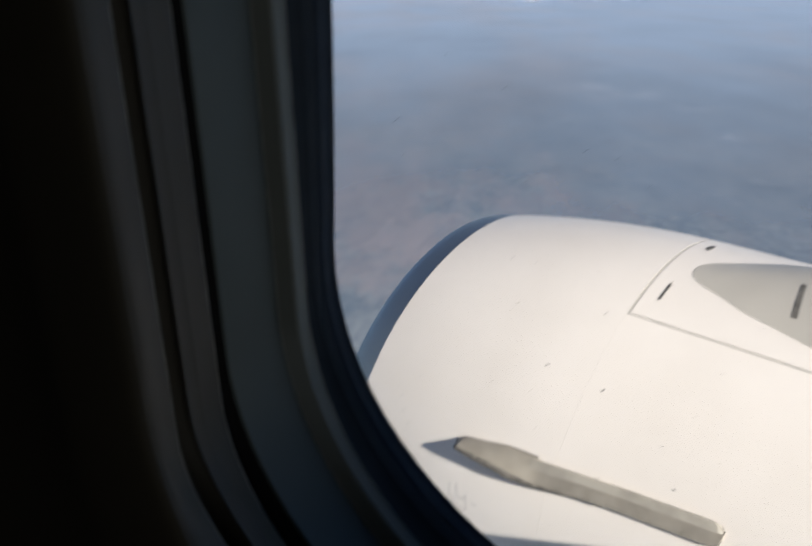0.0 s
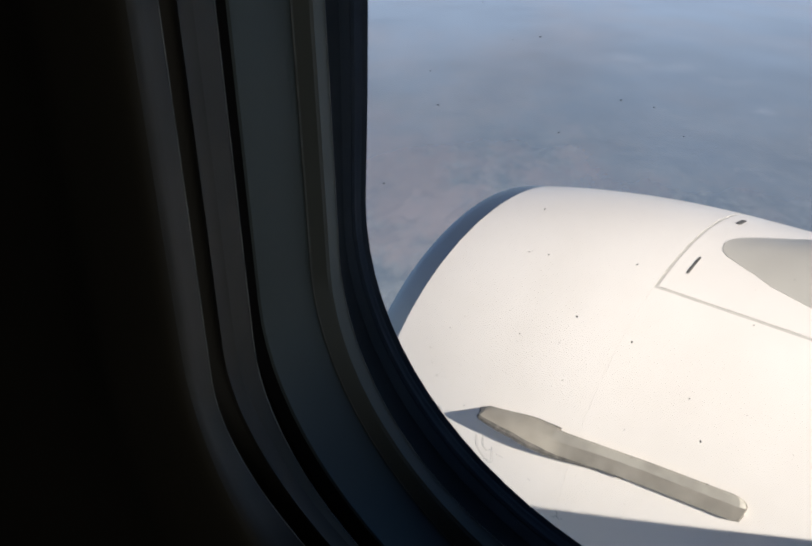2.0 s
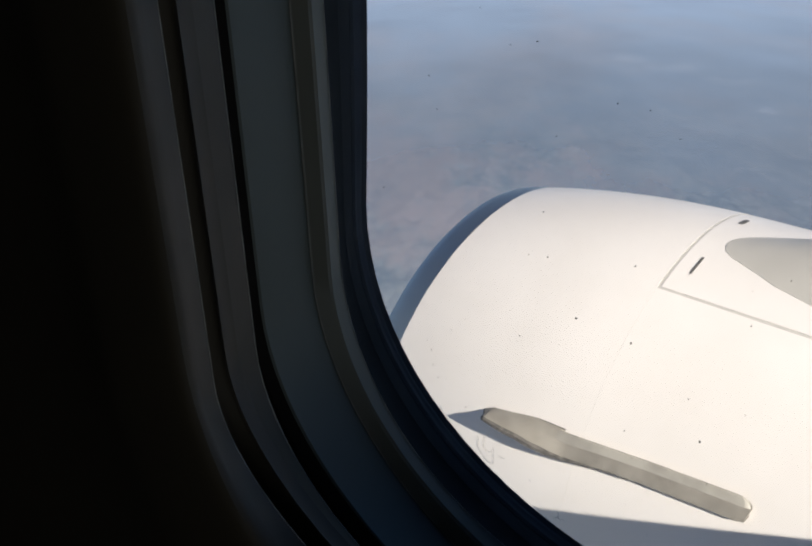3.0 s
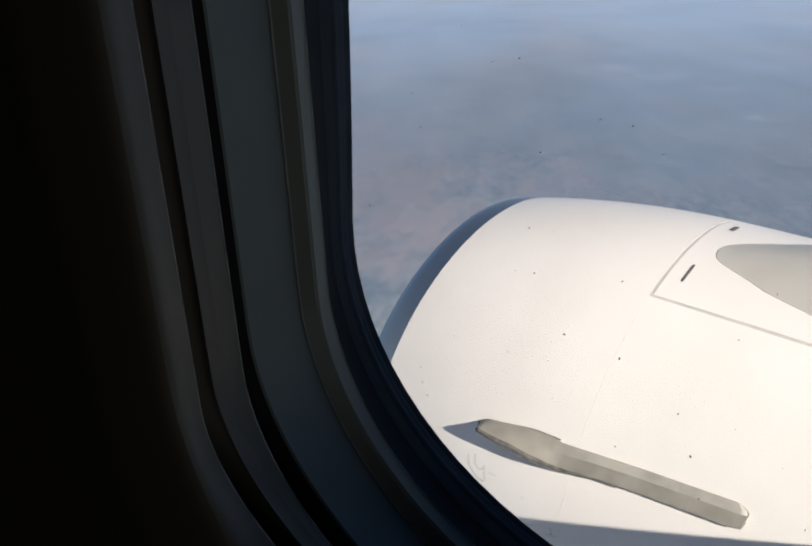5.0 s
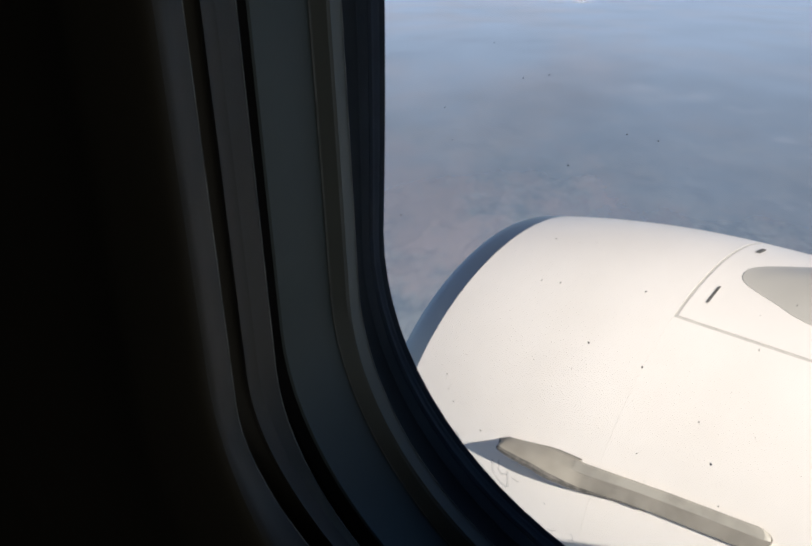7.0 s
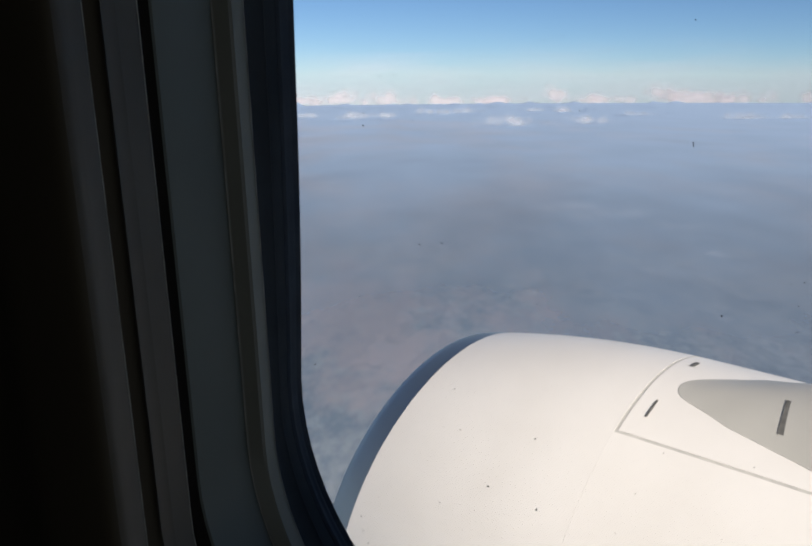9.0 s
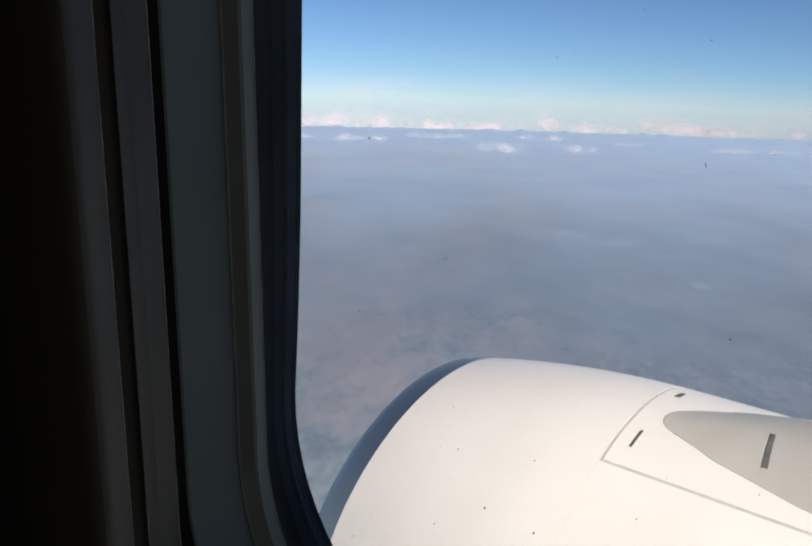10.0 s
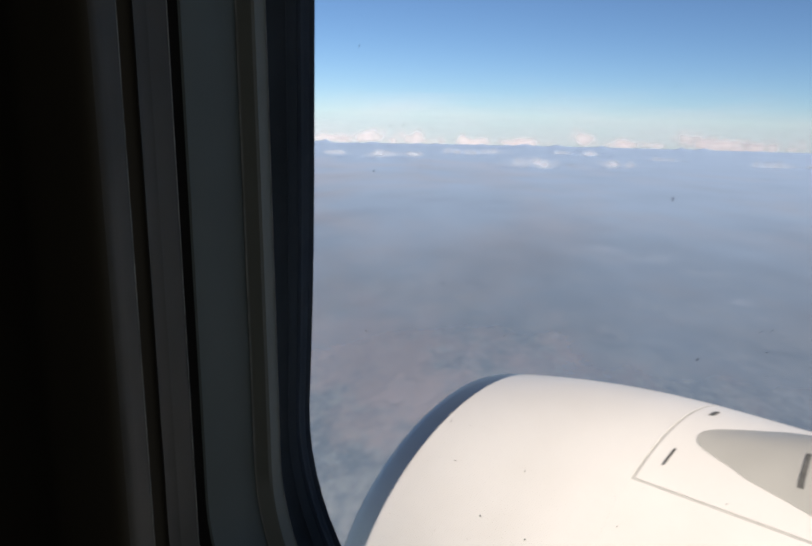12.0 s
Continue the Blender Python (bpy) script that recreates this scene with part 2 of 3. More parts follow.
def vapour(name, base, top, stretch, sparse, limits, most):
    """Far cloud: ragged and half clear, dense at its foot and thin towards its top."""
    m = bpy.data.materials.new(name)
    m.use_nodes = True
    tree = m.node_tree
    tree.nodes.remove(tree.nodes["Principled BSDF"])
    at = tree.nodes.new("ShaderNodeTexCoord")
    squash = tree.nodes.new("ShaderNodeMapping")
    squash.inputs["Scale"].default_value = (1 / stretch[0], 1 / stretch[0], 1 / stretch[1])
    wisps = add(tree, "TexNoise", Scale=1.0, Detail=2.0, Roughness=0.4)
    split = tree.nodes.new("ShaderNodeSeparateXYZ")
    high = add(tree, "MapRange")
    high.inputs[1].default_value, high.inputs[2].default_value = base, top
    high.inputs[3].default_value, high.inputs[4].default_value = sparse
    total = add(tree, "Math")
    dense = add(tree, "MapRange")
    dense.interpolation_type = "SMOOTHSTEP"
    dense.inputs[1].default_value, dense.inputs[2].default_value = limits
    dense.inputs[4].default_value = most
    clear = tree.nodes.new("ShaderNodeBsdfTransparent")
    white = add(tree, "BsdfDiffuse", Color=(0.53, 0.48, 0.52, 1))
    mix = tree.nodes.new("ShaderNodeMixShader")
    tree.links.new(at.outputs["Object"], squash.inputs["Vector"])
    tree.links.new(squash.outputs[0], wisps.inputs["Vector"])
    tree.links.new(at.outputs["Object"], split.inputs[0])
    tree.links.new(split.outputs["Z"], high.inputs[0])
    tree.links.new(wisps.outputs[0], total.inputs[0])
    tree.links.new(high.outputs[0], total.inputs[1])
    tree.links.new(total.outputs[0], dense.inputs[0])
    foot = add(tree, "MapRange")
    foot.interpolation_type = "SMOOTHSTEP"
    foot.inputs[1].default_value, foot.inputs[2].default_value = base, base + 75
    both = add(tree, "Math")
    both.operation = "MULTIPLY"
    tree.links.new(split.outputs["Z"], foot.inputs[0])
    tree.links.new(foot.outputs[0], both.inputs[0])
    tree.links.new(dense.outputs[0], both.inputs[1])
    tree.links.new(both.outputs[0], mix.inputs[0])
    tree.links.new(clear.outputs[0], mix.inputs[1])
    tree.links.new(white.outputs[0], mix.inputs[2])
    tree.links.new(mix.outputs[0], tree.nodes["Material Output"].inputs[0])
    return m


def puffs(name, colour, grain, most):
    """Single soft clouds: thick in the middle, flat below, torn at the rim."""
    m = bpy.data.materials.new(name)
    m.use_nodes = True
    tree = m.node_tree
    tree.nodes.remove(tree.nodes["Principled BSDF"])
    at = tree.nodes.new("ShaderNodeTexCoord")
    middle = add(tree, "VectorMath")
    middle.operation = "LENGTH"
    shape = tree.nodes.new("ShaderNodeMapping")
    shape.inputs["Location"].default_value, shape.inputs["Scale"].default_value = (-1, -0.8, 0), (2, 2, 1)
    torn = add(tree, "TexNoise", Scale=grain, Detail=3.0, Roughness=0.45)
    rim = add(tree, "Math")
    rim.operation, rim.inputs[0].default_value = "SUBTRACT", 0.72
    ragged = add(tree, "Math")
    ragged.operation, ragged.inputs[1].default_value, ragged.inputs[2].default_value = "MULTIPLY_ADD", 1.6, -0.78
    total = add(tree, "Math")
    dense = add(tree, "MapRange")
    dense.interpolation_type = "SMOOTHSTEP"
    dense.inputs[1].default_value, dense.inputs[2].default_value, dense.inputs[4].default_value = 0.0, 1.0, most
    clear = tree.nodes.new("ShaderNodeBsdfTransparent")
    white = add(tree, "BsdfDiffuse", Color=(*colour, 1))
    mix = tree.nodes.new("ShaderNodeMixShader")
    tree.links.new(at.outputs["UV"], shape.inputs["Vector"])
    tree.links.new(shape.outputs[0], middle.inputs[0])
    tree.links.new(middle.outputs["Value"], rim.inputs[1])
    way = add(tree, "VectorMath")
    way.operation = "NORMALIZE"
    tree.links.new(at.outputs["Object"], way.inputs[0])
    tree.links.new(way.outputs[0], torn.inputs["Vector"])
    tree.links.new(torn.outputs[0], ragged.inputs[0])
    tree.links.new(rim.outputs[0], total.inputs[0])
    tree.links.new(ragged.outputs[0], total.inputs[1])
    tree.links.new(total.outputs[0], dense.inputs[0])
    tree.links.new(dense.outputs[0], mix.inputs[0])
    tree.links.new(clear.outputs[0], mix.inputs[1])
    tree.links.new(white.outputs[0], mix.inputs[2])
    tree.links.new(mix.outputs[0], tree.nodes["Material Output"].inputs[0])
    return m


CLOUD_BANK = vapour("cloud_bank", -212.0, 230.0, (520.0, 85.0), (0.80, -0.66), (0.05, 1.05), 0.32)
BANK_PUFFS = puffs("bank_puffs", (0.66, 0.575, 0.565), 46.0, 0.95)
FIELD_PUFFS = puffs("field_puffs", (0.51, 0.485, 0.495), 70.0, 0.52)
STREAK_PUFFS = puffs("streak_puffs", (0.46, 0.44, 0.46), 40.0, 0.36)
PANE_SMUDGE = puffs("pane_smudge", (0.56, 0.56, 0.53), 120.0, 0.13)


# ---- mesh helpers ----
def mesh_of(name, bm, mat, smooth=True, sharp=32):
    bmesh.ops.recalc_face_normals(bm, faces=bm.faces)
    data = bpy.data.meshes.new(name)
    bm.to_mesh(data)
    bm.free()
    data.materials.append(mat)
    data.polygons.foreach_set("use_smooth", [smooth] * len(data.polygons))
    data.set_sharp_from_angle(angle=radians(sharp))
    return data


def part(name, bm, mat, parent=None, label="", smooth=True, sharp=32):
    ob = new(name, mesh_of(name, bm, mat, smooth, sharp))
    ob.parent = parent
    return tagged(ob, label)


def loft(rows, closed=True, bm=None):
    """Quads between rows of points, all of one length."""
    bm = bm or bmesh.new()
    verts = [[bm.verts.new(p) for p in row] for row in rows]
    for a, b in zip(verts, verts[1:]):
        n = len(a)
        for i in range(n if closed else n - 1):
            bm.faces.new((a[i], a[(i + 1) % n], b[(i + 1) % n], b[i]))
    return bm


def cap(bm, points):
    bm.faces.new([bm.verts.new(p) for p in points])
    return bm


def block(x0, x1, y0, y1, z0, z1, bevel=0.0):
    bm = bmesh.new()
    bmesh.ops.create_cube(bm, size=1)
    bmesh.ops.scale(bm, vec=(x1 - x0, y1 - y0, z1 - z0), verts=bm.verts)
    bmesh.ops.translate(bm, vec=((x0 + x1) / 2, (y0 + y1) / 2, (z0 + z1) / 2), verts=bm.verts)
    if bevel:
        bmesh.ops.bevel(bm, geom=bm.edges[:], offset=bevel, segments=2, affect="EDGES")
    return bm


# ---- the window's own frame: u aft, v up along the leaning wall, w outboard ----
LEAN = radians(2.5)
UP = Vector((0, -math.sin(LEAN), math.cos(LEAN)))
OUT = Vector((0, math.cos(LEAN), math.sin(LEAN)))
MID_U, MID_V = 0.138, -0.045
TALLER = 0.045


def at_window(u, v, w):
    return Vector((u, 0, 0)) + v * UP + w * OUT


def oval(left, bottom, rx, ry, n=18):
    """A rounded rectangle about the window's middle: (u, v) points."""
    hw, hh = MID_U - left, MID_V - bottom
    rx, ry = min(rx, hw), min(ry, hh)
    pts = []
    for quarter, (su, sv) in enumerate(((1, 1), (-1, 1), (-1, -1), (1, -1))):
        for i in range(n):
            a = math.pi / 2 * (quarter + i / (n - 1))
            pts.append((MID_U + su * (hw - rx) + rx * math.cos(a), MID_V + sv * (hh - ry) + ry * math.sin(a) + (TALLER if sv > 0 else 0)))
        for k in range(1, 12):
            s = 1 - k / 6
            if quarter % 2 == 0:
                pts.append((MID_U + su * s * (hw - rx), MID_V + sv * hh + (TALLER if sv > 0 else 0)))
            else:
                pts.append((MID_U + su * hw, MID_V + sv * s * (hh - ry) + TALLER * (0.5 + 0.5 * sv * s)))
    return pts


def slant(w):
    """How far the outer seal leans against the inner trim: 0 at the bezel, 1 at the seal's lip."""
    return max(0.0, min(1.0, (w + 0.03) / 0.042))


def bow(v):
    """The seal's upright sides lean, and bow towards the lower corner."""
    low = max(v, -0.125)
    return 0.038 * low - 0.21 * min(low, 0.0) ** 2 + 0.054 * (v - low)


def on_ring(u, v, w):
    return at_window(u + slant(w) * bow(v), v, w)


def rings(sections):
    return [[on_ring(u, v, w) for u, v in oval(left, bottom, rx, ry)] for w, left, bottom, rx, ry in sections]


window = new("window_1")
tagged(window, "oval cabin window with grey plastic trim and two clear panes", "window", kind="structure")

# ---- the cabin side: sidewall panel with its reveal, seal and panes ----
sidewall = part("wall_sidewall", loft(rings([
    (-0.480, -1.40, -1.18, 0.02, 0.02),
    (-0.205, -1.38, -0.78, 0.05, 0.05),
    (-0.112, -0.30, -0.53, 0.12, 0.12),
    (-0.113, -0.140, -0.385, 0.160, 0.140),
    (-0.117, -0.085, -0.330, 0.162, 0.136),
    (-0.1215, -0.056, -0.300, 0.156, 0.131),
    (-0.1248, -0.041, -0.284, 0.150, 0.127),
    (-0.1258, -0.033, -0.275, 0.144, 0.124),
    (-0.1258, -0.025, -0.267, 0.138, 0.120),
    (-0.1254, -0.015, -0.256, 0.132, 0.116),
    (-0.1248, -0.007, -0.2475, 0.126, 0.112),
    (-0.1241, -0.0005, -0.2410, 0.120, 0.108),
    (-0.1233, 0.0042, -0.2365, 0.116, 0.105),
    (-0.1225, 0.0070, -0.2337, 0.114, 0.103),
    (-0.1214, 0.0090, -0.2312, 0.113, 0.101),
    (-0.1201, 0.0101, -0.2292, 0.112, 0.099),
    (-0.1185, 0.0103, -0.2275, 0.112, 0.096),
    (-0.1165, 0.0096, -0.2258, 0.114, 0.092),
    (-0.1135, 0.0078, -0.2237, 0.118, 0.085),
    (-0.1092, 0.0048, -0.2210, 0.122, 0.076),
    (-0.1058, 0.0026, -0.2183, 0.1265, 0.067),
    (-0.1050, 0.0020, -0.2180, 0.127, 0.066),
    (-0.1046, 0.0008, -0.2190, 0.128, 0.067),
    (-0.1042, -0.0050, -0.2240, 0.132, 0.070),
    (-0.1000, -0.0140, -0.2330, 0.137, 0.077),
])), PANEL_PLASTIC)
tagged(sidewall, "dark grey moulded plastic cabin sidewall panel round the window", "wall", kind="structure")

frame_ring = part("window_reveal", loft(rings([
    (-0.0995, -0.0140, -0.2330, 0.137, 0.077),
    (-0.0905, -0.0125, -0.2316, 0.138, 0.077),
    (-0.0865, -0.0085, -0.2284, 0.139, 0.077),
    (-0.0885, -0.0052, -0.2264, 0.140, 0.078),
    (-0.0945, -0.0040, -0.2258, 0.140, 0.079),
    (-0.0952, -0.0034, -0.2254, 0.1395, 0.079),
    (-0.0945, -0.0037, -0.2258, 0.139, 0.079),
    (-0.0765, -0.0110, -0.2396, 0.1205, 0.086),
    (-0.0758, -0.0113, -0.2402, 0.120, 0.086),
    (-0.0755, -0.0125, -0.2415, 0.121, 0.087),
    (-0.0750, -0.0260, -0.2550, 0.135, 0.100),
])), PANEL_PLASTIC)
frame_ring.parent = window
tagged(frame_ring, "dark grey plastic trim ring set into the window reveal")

# shade of the gap behind the trim ring, put in as a dark strip
gap_strip = part("gap_shade_strip", loft(rings([
    (-0.0745, -0.0260, -0.2550, 0.135, 0.100),
    (-0.0722, -0.0340, -0.2622, 0.136, 0.101),
    (-0.0702, -0.0330, -0.2614, 0.137, 0.102),
    (-0.0690, -0.0282, -0.2556, 0.138, 0.103),
    (-0.0676, -0.0244, -0.2524, 0.139, 0.104),
    (-0.0636, -0.0221, -0.2508, 0.140, 0.105),
])), GAP_SHADE)
gap_strip.parent = window
tagged(gap_strip, "near-black strip for the shade in the gap of the mouldings")

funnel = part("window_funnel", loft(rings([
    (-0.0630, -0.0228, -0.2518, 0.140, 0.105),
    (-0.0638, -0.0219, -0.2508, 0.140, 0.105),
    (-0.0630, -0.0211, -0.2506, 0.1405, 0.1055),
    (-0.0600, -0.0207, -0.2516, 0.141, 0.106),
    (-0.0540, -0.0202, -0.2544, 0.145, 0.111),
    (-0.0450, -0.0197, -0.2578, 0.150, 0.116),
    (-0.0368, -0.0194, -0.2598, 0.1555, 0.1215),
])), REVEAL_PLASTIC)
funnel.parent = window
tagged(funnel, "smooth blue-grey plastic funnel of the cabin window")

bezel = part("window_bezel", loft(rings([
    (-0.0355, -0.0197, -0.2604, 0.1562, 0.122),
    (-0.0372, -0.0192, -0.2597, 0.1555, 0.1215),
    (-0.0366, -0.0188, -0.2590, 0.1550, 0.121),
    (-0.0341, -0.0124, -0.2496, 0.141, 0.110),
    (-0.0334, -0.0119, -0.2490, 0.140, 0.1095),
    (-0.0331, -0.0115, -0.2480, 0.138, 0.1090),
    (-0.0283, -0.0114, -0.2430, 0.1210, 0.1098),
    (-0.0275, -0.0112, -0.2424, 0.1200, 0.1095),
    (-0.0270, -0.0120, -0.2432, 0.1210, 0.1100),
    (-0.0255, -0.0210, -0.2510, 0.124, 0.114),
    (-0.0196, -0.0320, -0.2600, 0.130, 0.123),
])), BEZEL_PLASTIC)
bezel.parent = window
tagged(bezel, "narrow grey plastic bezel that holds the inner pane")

seal = part("window_seal", loft(rings([
    (-0.0190, -0.0300, -0.2660, 0.150, 0.130),
    (-0.0100, -0.0298, -0.2655, 0.154, 0.131),
    (-0.0040, -0.0296, -0.2648, 0.158, 0.133),
    (-0.0024, -0.0290, -0.2640, 0.159, 0.134),
    (-0.0012, -0.0301, -0.2652, 0.160, 0.135),
    (0.0046, -0.0297, -0.2645, 0.163, 0.136),
    (0.0060, -0.0330, -0.2680, 0.165, 0.138),
])), RUBBER)
seal.parent = window
tagged(seal, "dark navy rubber seal and cavity between the panes")

outer_seal = part("outer_seal", loft(rings([
    (0.0050, -0.0310, -0.2660, 0.164, 0.137),
    (0.0050, -0.0298, -0.2646, 0.164, 0.136),
    (0.0064, -0.0289, -0.2636, 0.164, 0.136),
    (0.0086, -0.0293, -0.2640, 0.165, 0.136),
    (0.0100, -0.0289, -0.2636, 0.165, 0.136),
    (0.0118, -0.0293, -0.2640, 0.165, 0.136),
    (0.0131, -0.0287, -0.2634, 0.165, 0.136),
    (0.0140, -0.0283, -0.2630, 0.165, 0.136),
    (0.0148, -0.0288, -0.2636, 0.165, 0.136),
    (0.0220, -0.0410, -0.2740, 0.172, 0.142),
    (0.0600, -0.0950, -0.3280, 0.190, 0.178),
])), LIT_RUBBER)
outer_seal.parent = window
tagged(outer_seal, "ribbed lip of the seal against the outer pane, painted paler as if lit")

# thin pale beads put the glint of the mouldings' edges into colour
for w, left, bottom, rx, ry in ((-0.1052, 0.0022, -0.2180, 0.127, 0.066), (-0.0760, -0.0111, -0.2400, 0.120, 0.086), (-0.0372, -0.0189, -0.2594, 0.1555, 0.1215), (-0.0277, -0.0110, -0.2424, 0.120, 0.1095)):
    edge = part("glint_bead", loft(rings([(w + 0.00017 * a, left + 0.00017 * b, bottom + 0.00017 * b, rx, ry) for a, b in ((-1, 0), (-0.5, 1), (0.5, 1), (1, 0))])), EDGE_GLINT)
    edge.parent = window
    tagged(edge, "pale line, painted glint along the edge of the moulding")


def pane(name, w, left, bottom, rx, ry, label):
    bm = bmesh.new()
    ring = oval(left, bottom, rx, ry)
    cap(bm, [on_ring(u, v, w) for u, v in ring])
    ob = part(name, bm, PANE_GLASS, None, label, False)
    ob.visible_shadow = False
    ob.parent = window
    return ob


pane("inner_pane", 0.0, -0.0381, -0.2661, 0.135, 0.128, "clear inner acrylic pane with specks of dirt")
pane("outer_pane", 0.046, -0.066, -0.2995, 0.160, 0.150, "clear outer pane of the cabin window")

# ---- plain walls that close the cabin ----
SECTION = ((-3.2, -1.15), (-0.44, -1.15), (-0.22, -0.78), (-0.20, 0.0), (-0.24, 0.84), (-0.44, 1.05), (-3.2, 1.05))


def cross_wall(x0, x1):
    bm = loft([[Vector((x, y, z)) for y, z in SECTION] for x in (x0, x1)])
    cap(bm, [Vector((x0, y, z)) for y, z in SECTION])
    return cap(bm, [Vector((x1, y, z)) for y, z in SECTION])


for name, bm in (("floor", block(-1.3, 1.5, -3.2, -0.43, -1.25, -1.15)), ("ceiling", block(-1.3, 1.5, -3.2, -0.43, 1.05, 1.15)),
                 ("wall_far", block(-1.3, 1.5, -3.3, -3.2, -1.15, 1.05)), ("wall_forward", cross_wall(-1.3, -1.22)), ("wall_aft", cross_wall(1.42, 1.5))):
    tagged(part(name, bm, CABIN_TRIM, None, "", False), "dark unlit cabin " + name.split("_")[0], name.split("_")[0], kind="structure")

# ---- fuselage skin, one tube with the window's opening ----
SKIN_R = 1.88
MID = at_window(MID_U, MID_V, 0.058)
HUB = MID - SKIN_R * OUT


def on_skin(u, v, r=SKIN_R):
    a = LEAN + (v - MID_V) / SKIN_R
    return Vector((u, HUB.y + r * math.cos(a), HUB.z + r * math.sin(a)))


sections = []
for k in range(15):
    s = k / 14
    g = s * s * s
    sections.append([on_skin(u, v) for u, v in oval(-0.095 - 6.5 * g, -0.328 - (math.pi * SKIN_R - 0.285) * (0.25 * s + 0.75 * s * s), 0.19 * (1 - s) + 0.01, 0.178 * (1 - s) + 0.01)])
skin = part("fuselage_skin", cap(loft(sections), sections[-1]), WHITE_PAINT)
tagged(skin, "white painted fuselage skin round the window", "fuselage", kind="structure")

# unseen discs, added to keep daylight out of the open tube
for name, x in (("wall_nose_bulkhead", -6.3), ("wall_tail_bulkhead", 6.5)):
    bm = cap(bmesh.new(), [Vector((x, HUB.y + SKIN_R * math.cos(a), HUB.z + SKIN_R * math.sin(a))) for a in (2 * math.pi * i / 48 for i in range(48))])
    tagged(part(name, bm, CABIN_TRIM, None, "", False), "plain dark disc added to shut daylight out of the fuselage", "wall", kind="structure")

# ---- wing root with its swept leading edge ----
# out of view; its leading edge is set to cast the cowl's shadow
wing_rows = []
for y in (0.0, 1.2, 2.4, 4.4, 7.0):
    x, z, t = -1.0 + 1.07 * y, -1.20, 0.25
    wing_rows.append([Vector((x + c * 4.5, y, z + t * h)) for c, h in
                      ((0, 0), (0.01, 0.06), (0.05, 0.28), (0.15, 0.68), (0.5, 1.0), (1, 0.2), (1, -0.1), (0.5, -0.8), (0.15, -0.9), (0.05, -0.6), (0.01, -0.3))])
wing = part("wing", loft(wing_rows), GREY_PAINT)
tagged(wing, "grey painted swept wing root beside the engine", "wing")

# ---- the engine: its own frame has x aft along its axis, y outboard, z up ----
AXIS = Vector((-1.0, 3.058, -2.226))
engine = new("jet_engine")
engine.matrix_world = Matrix.Translation(AXIS) @ Matrix.Rotation(radians(-0.48), 4, "Z") @ Matrix.Rotation(radians(1.8), 4, "Y")
tagged(engine, "white jet engine nacelle with polished metal inlet lip under the wing", "jet engine")
RAKE = math.tan(radians(6.34))
SEAM_X, JOINT_X = -2.079, -1.018


def radius(x):
    d = x + 0.941
    r = 1.05 - (0.086 if d < 0 else 0.002) * d * d
    return r if x < 0.6 else r - 0.10 * (x - 0.6) ** 2


def on_engine(x, deg, r, rake=0.0):
    """deg: 0 towards the cabin, 90 on top."""
    a = radians(deg)
    z = r * math.sin(a)
    return Vector((x + 1.0 + rake * RAKE * z, -r * math.cos(a), z))


def lean_at(x):
    return min(1.0, max(0.0, (JOINT_X - 0.1 - x) / (JOINT_X - 0.1 - SEAM_X)))


def band(name, xs, d0, d1, mat, lift=0.0, steps=96, label="", edge=0.0009):
    """A panel of the cowl between two angles, with turned-in edges."""
    closed = d1 - d0 >= 360
    rows = []
    xs = list(xs)
    for x, sink in [(xs[0], edge)] + [(x, 0.0) for x in xs] + [(xs[-1], edge)]:
        row = []
        if not closed:
            row.append(on_engine(x, d0, radius(x) + lift - edge, lean_at(x)))
        for i in range(steps if closed else steps + 1):
            row.append(on_engine(x, d0 + (d1 - d0) * i / steps, radius(x) + lift - sink, lean_at(x)))
        if not closed:
            row.append(on_engine(x, d1, radius(x) + lift - edge, lean_at(x)))
        rows.append(row)
    return part(name, loft(rows, closed), mat, engine, label)


def span(a, b, n):
    return [a + (b - a) * i / n for i in range(n + 1)]


lip_profile = [(-2.079, 0.9385), (-2.11, 0.9325), (-2.145, 0.925), (-2.175, 0.917), (-2.20, 0.908), (-2.22, 0.897), (-2.232, 0.883), (-2.230, 0.870), (-2.212, 0.855),
               (-2.17, 0.843), (-2.07, 0.822), (-1.9, 0.80), (-1.6, 0.79)]
part("inlet_lip", loft([[on_engine(x, 360 * i / 128, r, 1.0) for i in range(128)] for x, r in lip_profile]), LIP_METAL, engine, "polished bare metal inlet lip")
band("inlet_cowl", span(SEAM_X + 0.001, JOINT_X - 0.002, 24), 0, 360, WHITE_PAINT, 0.0, 144)
PANEL_D0, PANEL_D1 = 61.2, 118.8
AFT = span(JOINT_X + 0.0115, 2.2, 30)
band("upper_panel", AFT, PANEL_D0 + 0.3, PANEL_D1 - 0.3, WHITE_PAINT, 0.0006, 40, "white fixed cowl panel below the pylon")
band("fan_cowl_door", span(JOINT_X - 0.0016, 2.2, 30), PANEL_D1 + 0.35, 360 + PANEL_D0 - 0.35, WHITE_PAINT, 0.0, 120)
body_rows = [[on_engine(x, 360 * i / 96, radius(x) - 0.0005, lean_at(x)) for i in range(96)] for x in span(-1.3, 2.15, 26)]
part("cowl_underframe", loft(body_rows), DARK_GAP, engine, "dark sealant in the cowl joints")

# pylon fairing that grows out of the upper panel
PYLON_X = (-0.906, -0.900, -0.888, -0.86, -0.805, -0.712, -0.661, -0.5, -0.334, -0.2, 0.2, 2.2)
PYLON_LOW = (80.2, 78.6, 77.3, 75.9, 74.5, 72.4, 70.9, 68.5, 66.1, 65.0, 63.5, 63.0)
